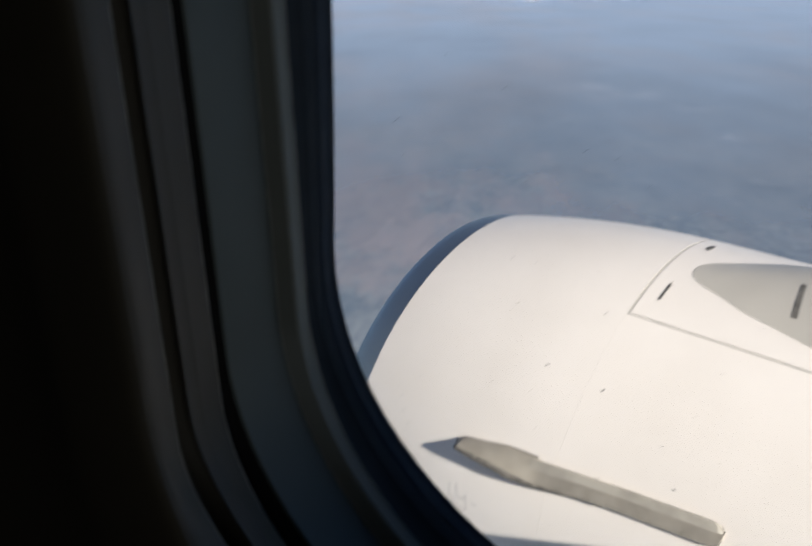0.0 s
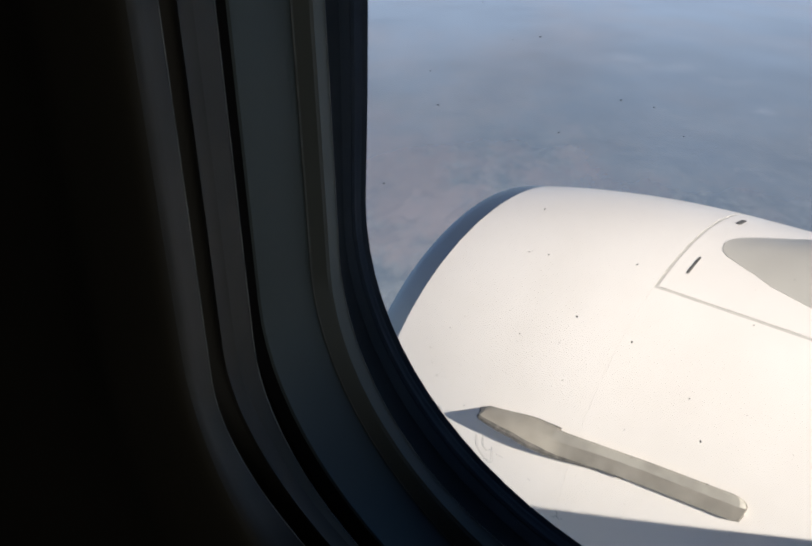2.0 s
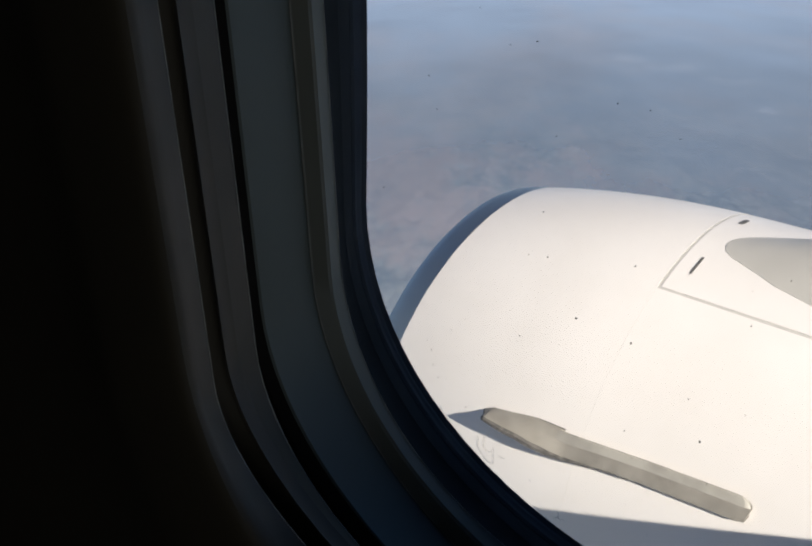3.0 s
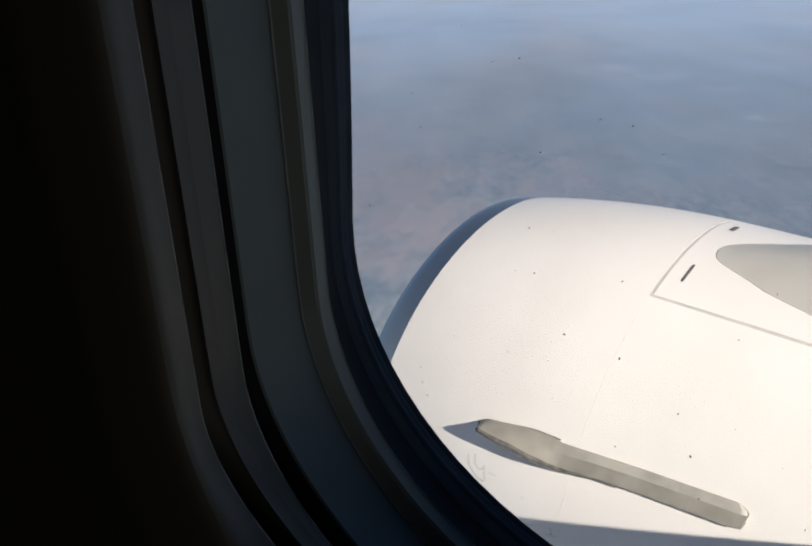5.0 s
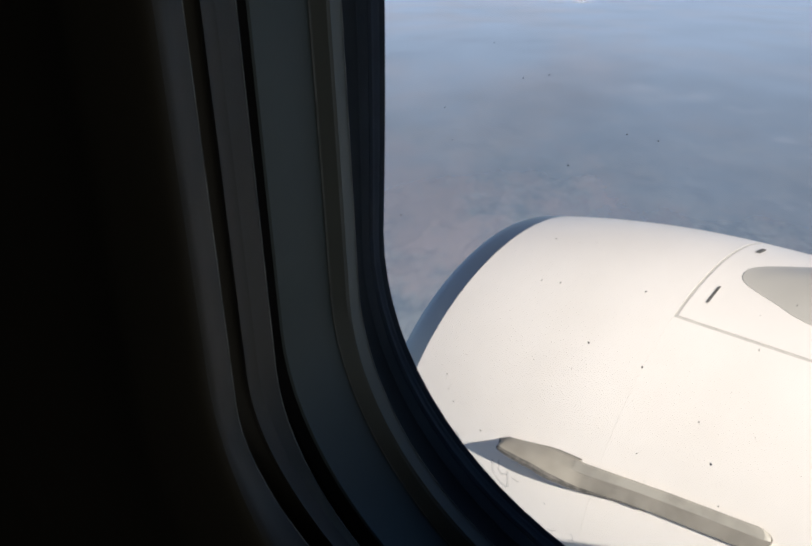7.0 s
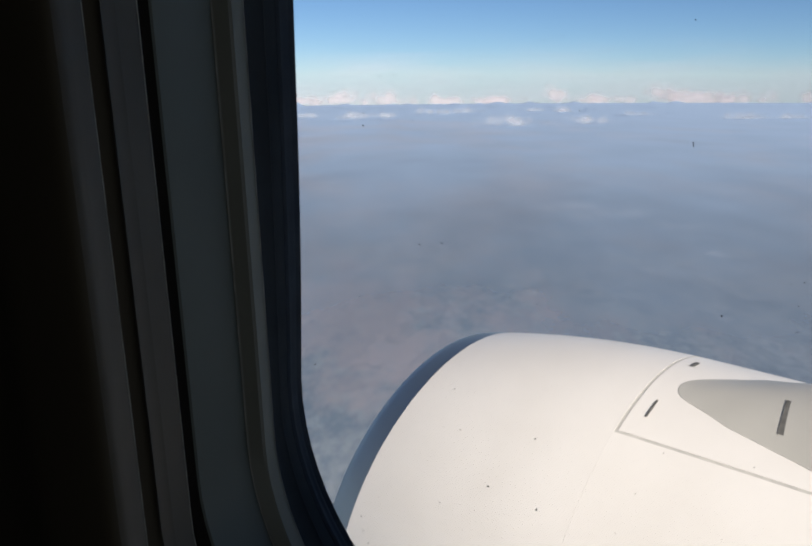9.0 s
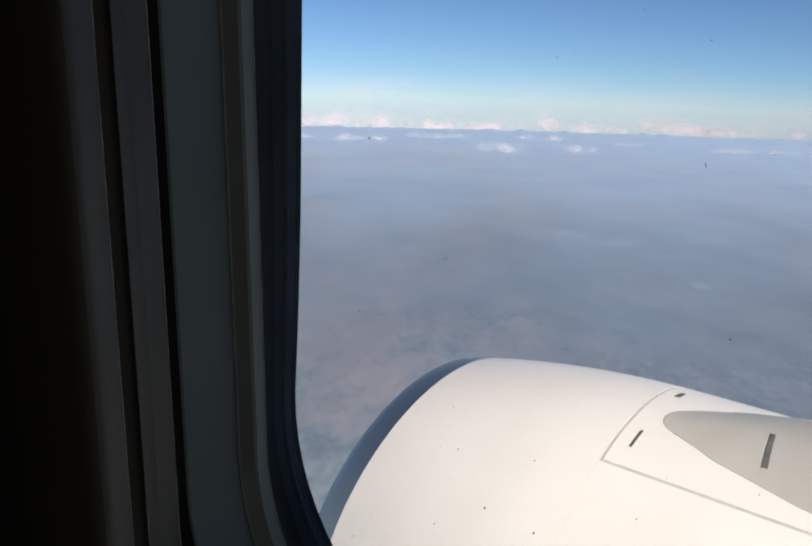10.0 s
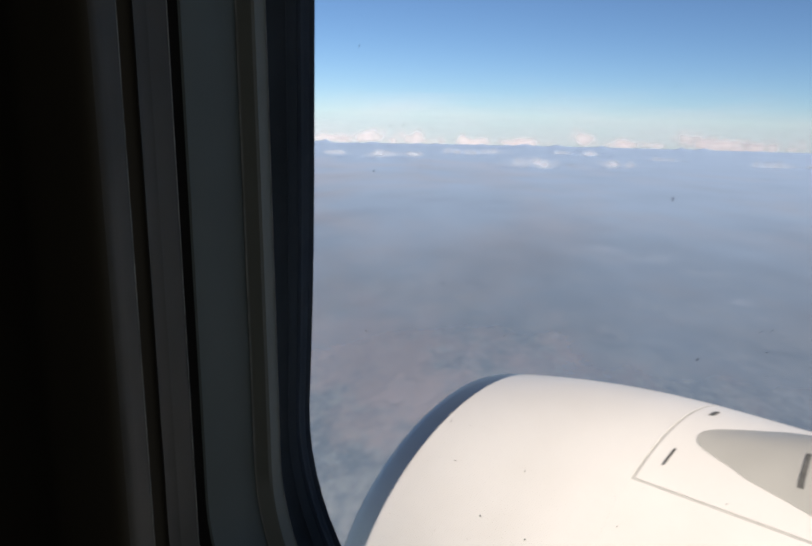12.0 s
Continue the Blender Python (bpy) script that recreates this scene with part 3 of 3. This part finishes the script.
PYLON_HIGH = (81.0, 82.5, 83.8, 85.5, 88.0, 92.3, 95.8, 104.0, 109.0, 111.0, 113.0, 113.0)


def pylon_mid(x):
    return float(np.interp(x, PYLON_X, PYLON_LOW) + np.interp(x, PYLON_X, PYLON_HIGH)) / 2


def pylon_half(x):
    return float(np.interp(x, PYLON_X, PYLON_HIGH) - np.interp(x, PYLON_X, PYLON_LOW)) / 2


def pylon_height(x):
    return 0.0008 + 0.0052 * min(1.0, max(0.0, (x + 0.906) / 0.12)) + 0.055 * max(0.0, (x + 0.89) / 0.46) ** 1.5 if x < 0.4 else 0.264 + 0.03 * (x - 0.4)


rows = []
for x in [-0.906, -0.903, -0.900, -0.895, -0.888, -0.875] + span(-0.86, 0.4, 36) + [1.2, 2.2]:
    half, row = pylon_half(x), []
    for i in range(33):
        s = -1 + i / 16
        rise = pylon_height(x) * math.cos(math.pi / 2 * s) ** 1.2 if abs(s) < 1 else 0.0
        row.append(on_engine(x, pylon_mid(x) - s * half, radius(x) + 0.0022 + rise))
    row = [on_engine(x, pylon_mid(x) + half, radius(x) - 0.004)] + row + [on_engine(x, pylon_mid(x) - half, radius(x) - 0.004)]
    rows.append(row)
rows.insert(0, [on_engine(-0.909, pylon_mid(-0.906) + 0.6 - 1.2 * i / (len(rows[0]) - 1), radius(-0.906) - 0.004) for i in range(len(rows[0]))])
pylon = part("pylon_fairing", loft(rows, False), GREY_PAINT, engine, "light grey painted pylon fairing")


def vent(name, x, d0, d1, width, parent, lift, label):
    """Narrow slot across the cowl: the recess's shade is put into a dark strip."""
    rows = []
    for i in range(9):
        d = d0 + (d1 - d0) * i / 8
        taper = 0.85 if i in (0, 8) else 1.0
        rows.append([on_engine(x + width / 2 * k * taper, d, radius(x) + lift + h) for k, h in ((-1, -0.004), (-1, 0.0004), (-0.6, 0.0008), (0.6, 0.0008), (1, 0.0004), (1, -0.004))])
    bm = loft(rows, False)
    return part(name, bm, VENT_DARK, parent, label)


vent("vent_slot", -0.941, 67.0, 72.9, 0.0100, engine, 0.0022, "narrow dark vent slot")
vent("vent_slot", -0.944, 92.0, 96.2, 0.0210, engine, 0.0022, "narrow dark vent slot")


def raised(x, d):
    s = (pylon_mid(x) - d) / pylon_half(x)
    return 0.0022 + (pylon_height(x) * math.cos(math.pi / 2 * s) ** 1.2 if abs(s) < 1 else 0)


rows = []
for i in range(11):
    d = 72.2 + (81.8 - 72.2) * i / 10
    x = -0.472 - 0.025 * i / 10
    rows.append([on_engine(x + 0.0135 * k, d, radius(x) + raised(x, d) + h) for k, h in ((-1, -0.006), (-1, 0.0007), (1, 0.0007), (1, -0.006))])
part("pylon_vent", loft(rows, False), VENT_DARK, pylon, "dark rectangular pylon vent")

# strake on the cabin side of the cowl


def fin_root(x):
    return float(np.interp(x, (-1.46, -1.24, -0.75, -0.42), (20.6, 23.6, 26.6, 28.2)))


def fin_point(x, h, side, tilt):
    d = fin_root(x)
    a = radians(d)
    outward = Vector((0, -math.cos(a), math.sin(a)))
    upward = Vector((0, math.sin(a), math.cos(a)))
    base = on_engine(x, d, radius(x) - 0.01)
    way = outward * math.cos(tilt) - upward * math.sin(tilt)
    normal = outward * math.sin(tilt) + upward * math.cos(tilt)
    return base + way * h + normal * side


FIN_X0, FIN_LONG, FIN_NOTCH = -1.425, 1.020, 0.333


def fin_section(s, profile):
    x = FIN_X0 + FIN_LONG * s
    h = (0.105 - 0.022 * min(1, max(0, (s - 0.22) / 0.30))) * min(1.0, 0.35 + (s / 0.05) ** 0.7) * (1.0 if s < 0.97 else 1 - 3 * (s - 0.97))
    t = 0.012 * min(1, s / 0.05 + 0.4)
    tilt = radians(6 + 62 * min(1, max(0, (s - 0.035) / 0.32)) ** 0.95)
    tail = max(0.0, (s - 0.93) / 0.07)
    x += 0.018 * tail
    return [fin_point(x - 0.012 * q * (1 - s) ** 8 - 0.045 * (1 - q) * (1 - s) ** 12 + (0.02 * s - 0.035 * s ** 12) * q - 0.058 * tail * (1 - math.sqrt(1 - min(1.0, max(0.0, 1 - q / 0.42)) ** 2)), h * q, side * t * w, tilt) for q, w, side in profile]


LOWER = ((1.0, 0.2, -1), (0.93, 0.5, -1), (0.45, 1, -1), (0.12, 1.1, -1), (0, 1.9, -1))
rows = []
for s in [k / 60 for k in range(57)] + span(0.945, 1.0, 14):
    if s < FIN_NOTCH:
        top = ((-0.09, 1.7, 1), (0.07, 2.2, 1), (0.25, 2.0, 1), (0.40, 1.68, 1), (0.45, 1.58, 1), (0.90, 0.75, 1), (1.0, 0.25, 1))
    else:
        top = ((0, 0.9, 1), (0.10, 0.9, 1), (0.25, 0.9, 1), (0.38, 0.9, 1), (0.42, 1.6, 1), (0.90, 0.75, 1), (1.0, 0.25, 1))
    rows.append(fin_section(s, top + LOWER))
bm = loft(rows, True)
cap(bm, rows[0])
cap(bm, rows[-1])
strake = part("strake", bm, STRAKE_PAINT, engine, "grey vortex strake", sharp=22)
rows = []
for s in span(FIN_NOTCH - 0.022, 0.93, 34) + span(0.945, 0.996, 16):
    end = min(1.0, max(0.0, (1.002 - s) / 0.022)) ** 0.5
    rows.append(fin_section(s, [(a, 0.6 + (b - 0.6) * end, 1) for a, b in ((0.0, 0.3), (0.01, 1.9), (0.07, 2.35), (0.20, 2.15), (0.33, 1.90), (0.44, 1.66), (0.44, 0.3))]))
part("fillet", loft(rows, False), STRAKE_LIT_PAINT, strake, "grey fillet along the root of the strake, painted paler as if lit", sharp=40)


def bead(name, line, fat, label):
    """A dark rounded ridge along a line of points."""
    shape = ((1, 0), (0.3, 0.9), (-0.8, 0.6), (-0.8, -0.6), (0.3, -0.9))
    part(name, loft([[mid + Vector((0, a, b)) * r for a, b in shape] for mid, r in zip(line, fat)]), DARK_RIDGE, strake, label)


steps = [k / 36 for k in range(37)]
bead("lower_bead", [fin_section(0.002 + 0.60 * k, ((1.0, 0.0, 1),))[0] for k in steps],
     [0.004 + 0.0085 * math.sin(math.pi * min(1.0, 0.18 + k * 0.95)) ** 1.3 for k in steps], "dark mottled ridge under the edge")
bead("root_bead", [fin_section(0.003 + (FIN_NOTCH - 0.006) * k, ((-0.07, 1.7, 1),))[0] for k in steps],
     [0.0028 + 0.003 * (1 - k) ** 3 for k in steps], "thin dark ridge along the root")
bead("nose_bead", [fin_section(0.002, ((1.0 - 1.07 * k, 0.2 + 1.5 * k, 1),))[0] for k in steps],
     [0.0055] * len(steps), "dark ridge round the nose")

# ---- land, haze and clouds far below ----
BANKED = Matrix.Rotation(radians(-0.6), 4, "Y") @ Matrix.Rotation(radians(0.46), 4, "X")


def far_off(ob):
    """The aircraft flies a little nose-up and banked over the land."""
    ob.matrix_world = BANKED
    return ob


rows = []
for r in [0.5, 60, 140, 260, 420, 640, 900, 1250, 1700, 2300, 3000, 3800, 4700]:
    rows.append([Vector((r * math.cos(a), r * math.sin(a), -168 - 4 * noise.noise(Vector((r * math.cos(a), r * math.sin(a), 0)) * 0.004)))
                 for a in (2 * math.pi * i / 128 for i in range(128))])
bm = loft(rows)
tagged(far_off(part("ground", bm, LAND)), "brown and green farmland in blue haze far below", "ground", kind="structure")


def ridge(a):
    """Far hills that break the line of the horizon."""
    p = Vector((math.cos(a), math.sin(a), 0))
    return max(2.0, 24 * noise.fractal(p * 28, 0.8, 2.1, 4))


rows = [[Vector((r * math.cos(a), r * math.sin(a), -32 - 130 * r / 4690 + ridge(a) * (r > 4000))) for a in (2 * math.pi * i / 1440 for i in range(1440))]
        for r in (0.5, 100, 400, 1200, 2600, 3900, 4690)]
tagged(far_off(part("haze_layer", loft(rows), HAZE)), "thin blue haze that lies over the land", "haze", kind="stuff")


def far_screen(name, r, low, high, mat, label):
    """Part of a wide ring of cloud round the aircraft, from outboard towards the nose."""
    rows = [[Vector((-math.sin(radians(a)) * r, math.cos(radians(a)) * r, z)) for a in range(-20, 106, 3)] for z in (low, (low + high) / 2, high)]
    return tagged(far_off(part(name, loft(rows, False), mat)), label, "clouds", kind="structure")


far_screen("backdrop_cloud_bank", 4620, -212, 250, CLOUD_BANK, "soft pinkish white haze bank along the horizon")


LIFT = 0.11


def cloud_sheet(name, r, clouds, mat, label):
    """Soft clouds on a far ring, or just over the haze: degrees round from outboard, degrees up, width and height in degrees."""
    bm = bmesh.new()
    uv = bm.loops.layers.uv.new("UVMap")
    for i, (round_, low, wide, tall) in enumerate(clouds):
        up = low + LIFT
        far = r - i * r * 0.0008 if r else min(2500.0, (24.0 if up > -6 else 36.0) / (math.tan(radians(-up)) - 0.029)) - 3.0 * i
        corners = ((-0.5, -0.4, 0, 0), (0.5, -0.4, 1, 0), (0.5, 0.6, 1, 1), (-0.5, 0.6, 0, 1))
        verts = []
        for p, q, a, b in corners:
            az, el = radians(round_ - p * wide), radians(up + q * tall)
            verts.append(bm.verts.new(Vector((-math.sin(az), math.cos(az), math.tan(el))) * far))
        face = bm.faces.new(verts)
        for loop, (p, q, a, b) in zip(face.loops, corners):
            loop[uv].uv = (a, b)
    return tagged(part(name, bm, mat, None, "", False), label, "clouds", kind="structure")


cloud_sheet("backdrop_cloud_tops", 4676, [
    (46.5, -1.87, 8.0, 1.6), (43.5, -1.82, 9.0, 1.9), (40.2, -1.82, 6.5, 2.2), (36.7, -1.87, 8.0, 1.6), (33.0, -1.87, 8.0, 1.3), (29.2, -1.52, 3.6, 2.2), (26.2, -1.67, 8.5, 1.6),
    (22.6, -1.22, 4.6, 1.8), (20.4, -1.52, 9.0, 2.0), (17.5, -1.67, 8.0, 1.7), (13.5, -1.42, 3.6, 1.6), (11.0, -1.77, 8.0, 1.7)],
    BANK_PUFFS, "pinkish white heaped clouds along the horizon")
cloud_sheet("backdrop_cloud_field", 0, [
    (42.9, -2.87, 4.0, 0.9), (46.0, -2.82, 4.0, 0.7), (35.1, -2.52, 4.2, 0.8), (32.2, -3.15, 6.6, 1.5), (28.8, -2.47, 3.2, 1.1), (27.0, -3.05, 5.6, 1.2), (17.0, -2.77, 5.6, 1.3),
    (14.2, -2.72, 6.0, 1.2), (10.0, -2.87, 5.0, 1.2), (37.4, -2.57, 4.2, 0.8), (30.7, -2.42, 3.4, 0.9), (40.6, -2.82, 4.0, 0.8), (24.0, -2.62, 4.0, 0.7)], FIELD_PUFFS, "small scattered pale clouds below the horizon")
cloud_sheet("backdrop_cloud_streaks", 0, [
    (27.3, -8.75, 5.0, 1.1), (24.2, -9.1, 7.0, 1.2), (20.5, -9.75, 7.0, 1.1), (17.4, -15.6, 3.0, 0.9), (15.4, -14.0, 3.4, 1.2), (18.5, -11.45, 2.4, 0.7)],
    STREAK_PUFFS, "faint pale streaks of cloud over the land")

# ---- dirt on the inner pane ----
SPECKS = ((0.0874, -0.1401, 1.2), (0.1091, -0.1123, 0.9), (0.1101, -0.1425, 1.0), (0.0709, -0.1012, 0.8), (-0.0101, -0.109, 0.7), (0.1396, -0.1717, 1.2), (0.0204, -0.0705, 0.6), (0.0262, 0.0037, 0.9), (0.0433, 0.0238, 0.6), (0.1896, -0.0983, 0.5), (0.1756, -0.05, 0.9), (0.0655, -0.0406, 0.7), (0.0623, -0.1565, 0.6), (0.0241, -0.0962, 0.6), (0.0749, -0.072, 0.7), (0.0973, -0.0574, 0.7), (0.0154, -0.1805, 0.5), (0.0163, -0.188, 0.55), (0.019, -0.1937, 0.5), (0.0238, -0.1928, 0.4), (0.013, -0.1766, 0.4), (0.0348, -0.2029, 0.5), (0.111, -0.1803, 0.6), (-0.0067, -0.0992, 0.45))


def speck(bm, u, v, size, stretch, rnd):
    turn = rnd.uniform(0, math.pi)
    pts = []
    for i in range(6):
        a = math.pi / 3 * i
        p, q = size * rnd.uniform(0.6, 1.2) * math.cos(a), size * stretch * rnd.uniform(0.6, 1.2) * math.sin(a)
        pts.append((u + p * math.cos(turn) - q * math.sin(turn), v + p * math.sin(turn) + q * math.cos(turn)))
    top = [bm.verts.new(at_window(a, b, -0.0009)) for a, b in pts]
    low = [bm.verts.new(at_window(a, b, -0.0003)) for a, b in pts]
    bm.faces.new(top)
    for i in range(6):
        bm.faces.new((top[i], top[(i + 1) % 6], low[(i + 1) % 6], low[i]))


def stroke(bm, points, width):
    """A thin flat ridge along a line of (u, v) points on the inner pane."""
    for (u0, v0), (u1, v1) in zip(points, points[1:]):
        n = Vector((v0 - v1, u1 - u0)).normalized() * width / 2
        top = [bm.verts.new(at_window(u, v, -0.0007)) for u, v in ((u0 + n.x, v0 + n.y), (u1 + n.x, v1 + n.y), (u1 - n.x, v1 - n.y), (u0 - n.x, v0 - n.y))]
        low = [bm.verts.new(at_window(u, v, -0.0003)) for u, v in ((u0 + n.x, v0 + n.y), (u1 + n.x, v1 + n.y), (u1 - n.x, v1 - n.y), (u0 - n.x, v0 - n.y))]
        bm.faces.new(top)
        for i in range(4):
            bm.faces.new((top[i], top[(i + 1) % 4], low[(i + 1) % 4], low[i]))


rnd = random.Random(11)
bm = bmesh.new()
for u, v, s in SPECKS:
    speck(bm, u, v, 0.00023 * s, 1.9, rnd)
for i in range(70):
    speck(bm, rnd.uniform(-0.01, 0.22), rnd.uniform(-0.24, 0.12), 0.0001 * rnd.uniform(0.7, 1.5), rnd.uniform(1, 2), rnd)
stroke(bm, ((0.16286, 0.0041), (0.16305, 0.0025)), 0.0001)
tagged(part("window_dirt", bm, DIRT, None, "", False), "tiny dark specks of dirt on the inner pane", "dirt", kind="stuff")


bm = bmesh.new()
for width, lines in ((0.0008, (((0.0418, -0.2151), (0.0416, -0.2206), (0.0434, -0.2234)), ((0.0455, -0.2139), (0.0451, -0.2189), (0.0471, -0.2210), (0.0499, -0.2196)), ((0.0502, -0.2178), (0.0504, -0.2261)), ((0.0434, -0.2234), (0.0464, -0.2262), (0.0498, -0.2267)))),
                     (0.00022, (((0.0528, -0.2204), (0.0553, -0.2208), (0.0567, -0.2204)), ((0.0693, -0.2251), (0.0709, -0.2256)), ((0.0721, -0.238), (0.0748, -0.2379), (0.0768, -0.2365)), ((0.0832, -0.2385), (0.0847, -0.2368), (0.0863, -0.2384)), ((0.084, -0.2341), (0.0851, -0.2351), (0.085, -0.2375)), ((0.0867, -0.237), (0.088, -0.2371)))),
                     (0.0011, (((0.0614, -0.2362), (0.0657, -0.2388)), ((0.064, -0.2509), (0.0669, -0.2533), (0.0687, -0.2547)), ((0.0251, -0.2191), (0.0281, -0.22)), ((0.0199, -0.2095), (0.022, -0.2114))))):
    for line in lines:
        stroke(bm, line, width)
tagged(part("window_scratch", bm, SMEAR, None, "", False), "faint tan smears and scratches on the inner pane", "scratch", kind="stuff")

bm = bmesh.new()
uv = bm.loops.layers.uv.new("UVMap")
for u, v, wide, tall, turn in ((0.0670, -0.2522, 0.013, 0.007, -50), (0.0580, -0.2405, 0.020, 0.010, -40), (0.0240, -0.2132, 0.013, 0.006, -52), (0.0384, -0.2290, 0.018, 0.007, -45),
                               (0.0884, -0.2452, 0.016, 0.007, -25), (0.0840, -0.2378, 0.006, 0.005, 0), (-0.0128, -0.1726, 0.009, 0.005, -62), (0.0000, -0.1905, 0.014, 0.006, -58)):
    a = radians(turn)
    corners = ((-0.5, -0.4, 0, 0), (0.5, -0.4, 1, 0), (0.5, 0.6, 1, 1), (-0.5, 0.6, 0, 1))
    face = bm.faces.new([bm.verts.new(at_window(u + p * wide * math.cos(a) - q * tall * math.sin(a), v + p * wide * math.sin(a) + q * tall * math.cos(a), -0.0012)) for p, q, c, d in corners])
    for loop, (p, q, c, d) in zip(face.loops, corners):
        loop[uv].uv = (c, d)
tagged(part("window_smudge", bm, PANE_SMUDGE, None, "", False), "faint greasy smudges near the lower edge of the inner pane", "smudge", kind="stuff")
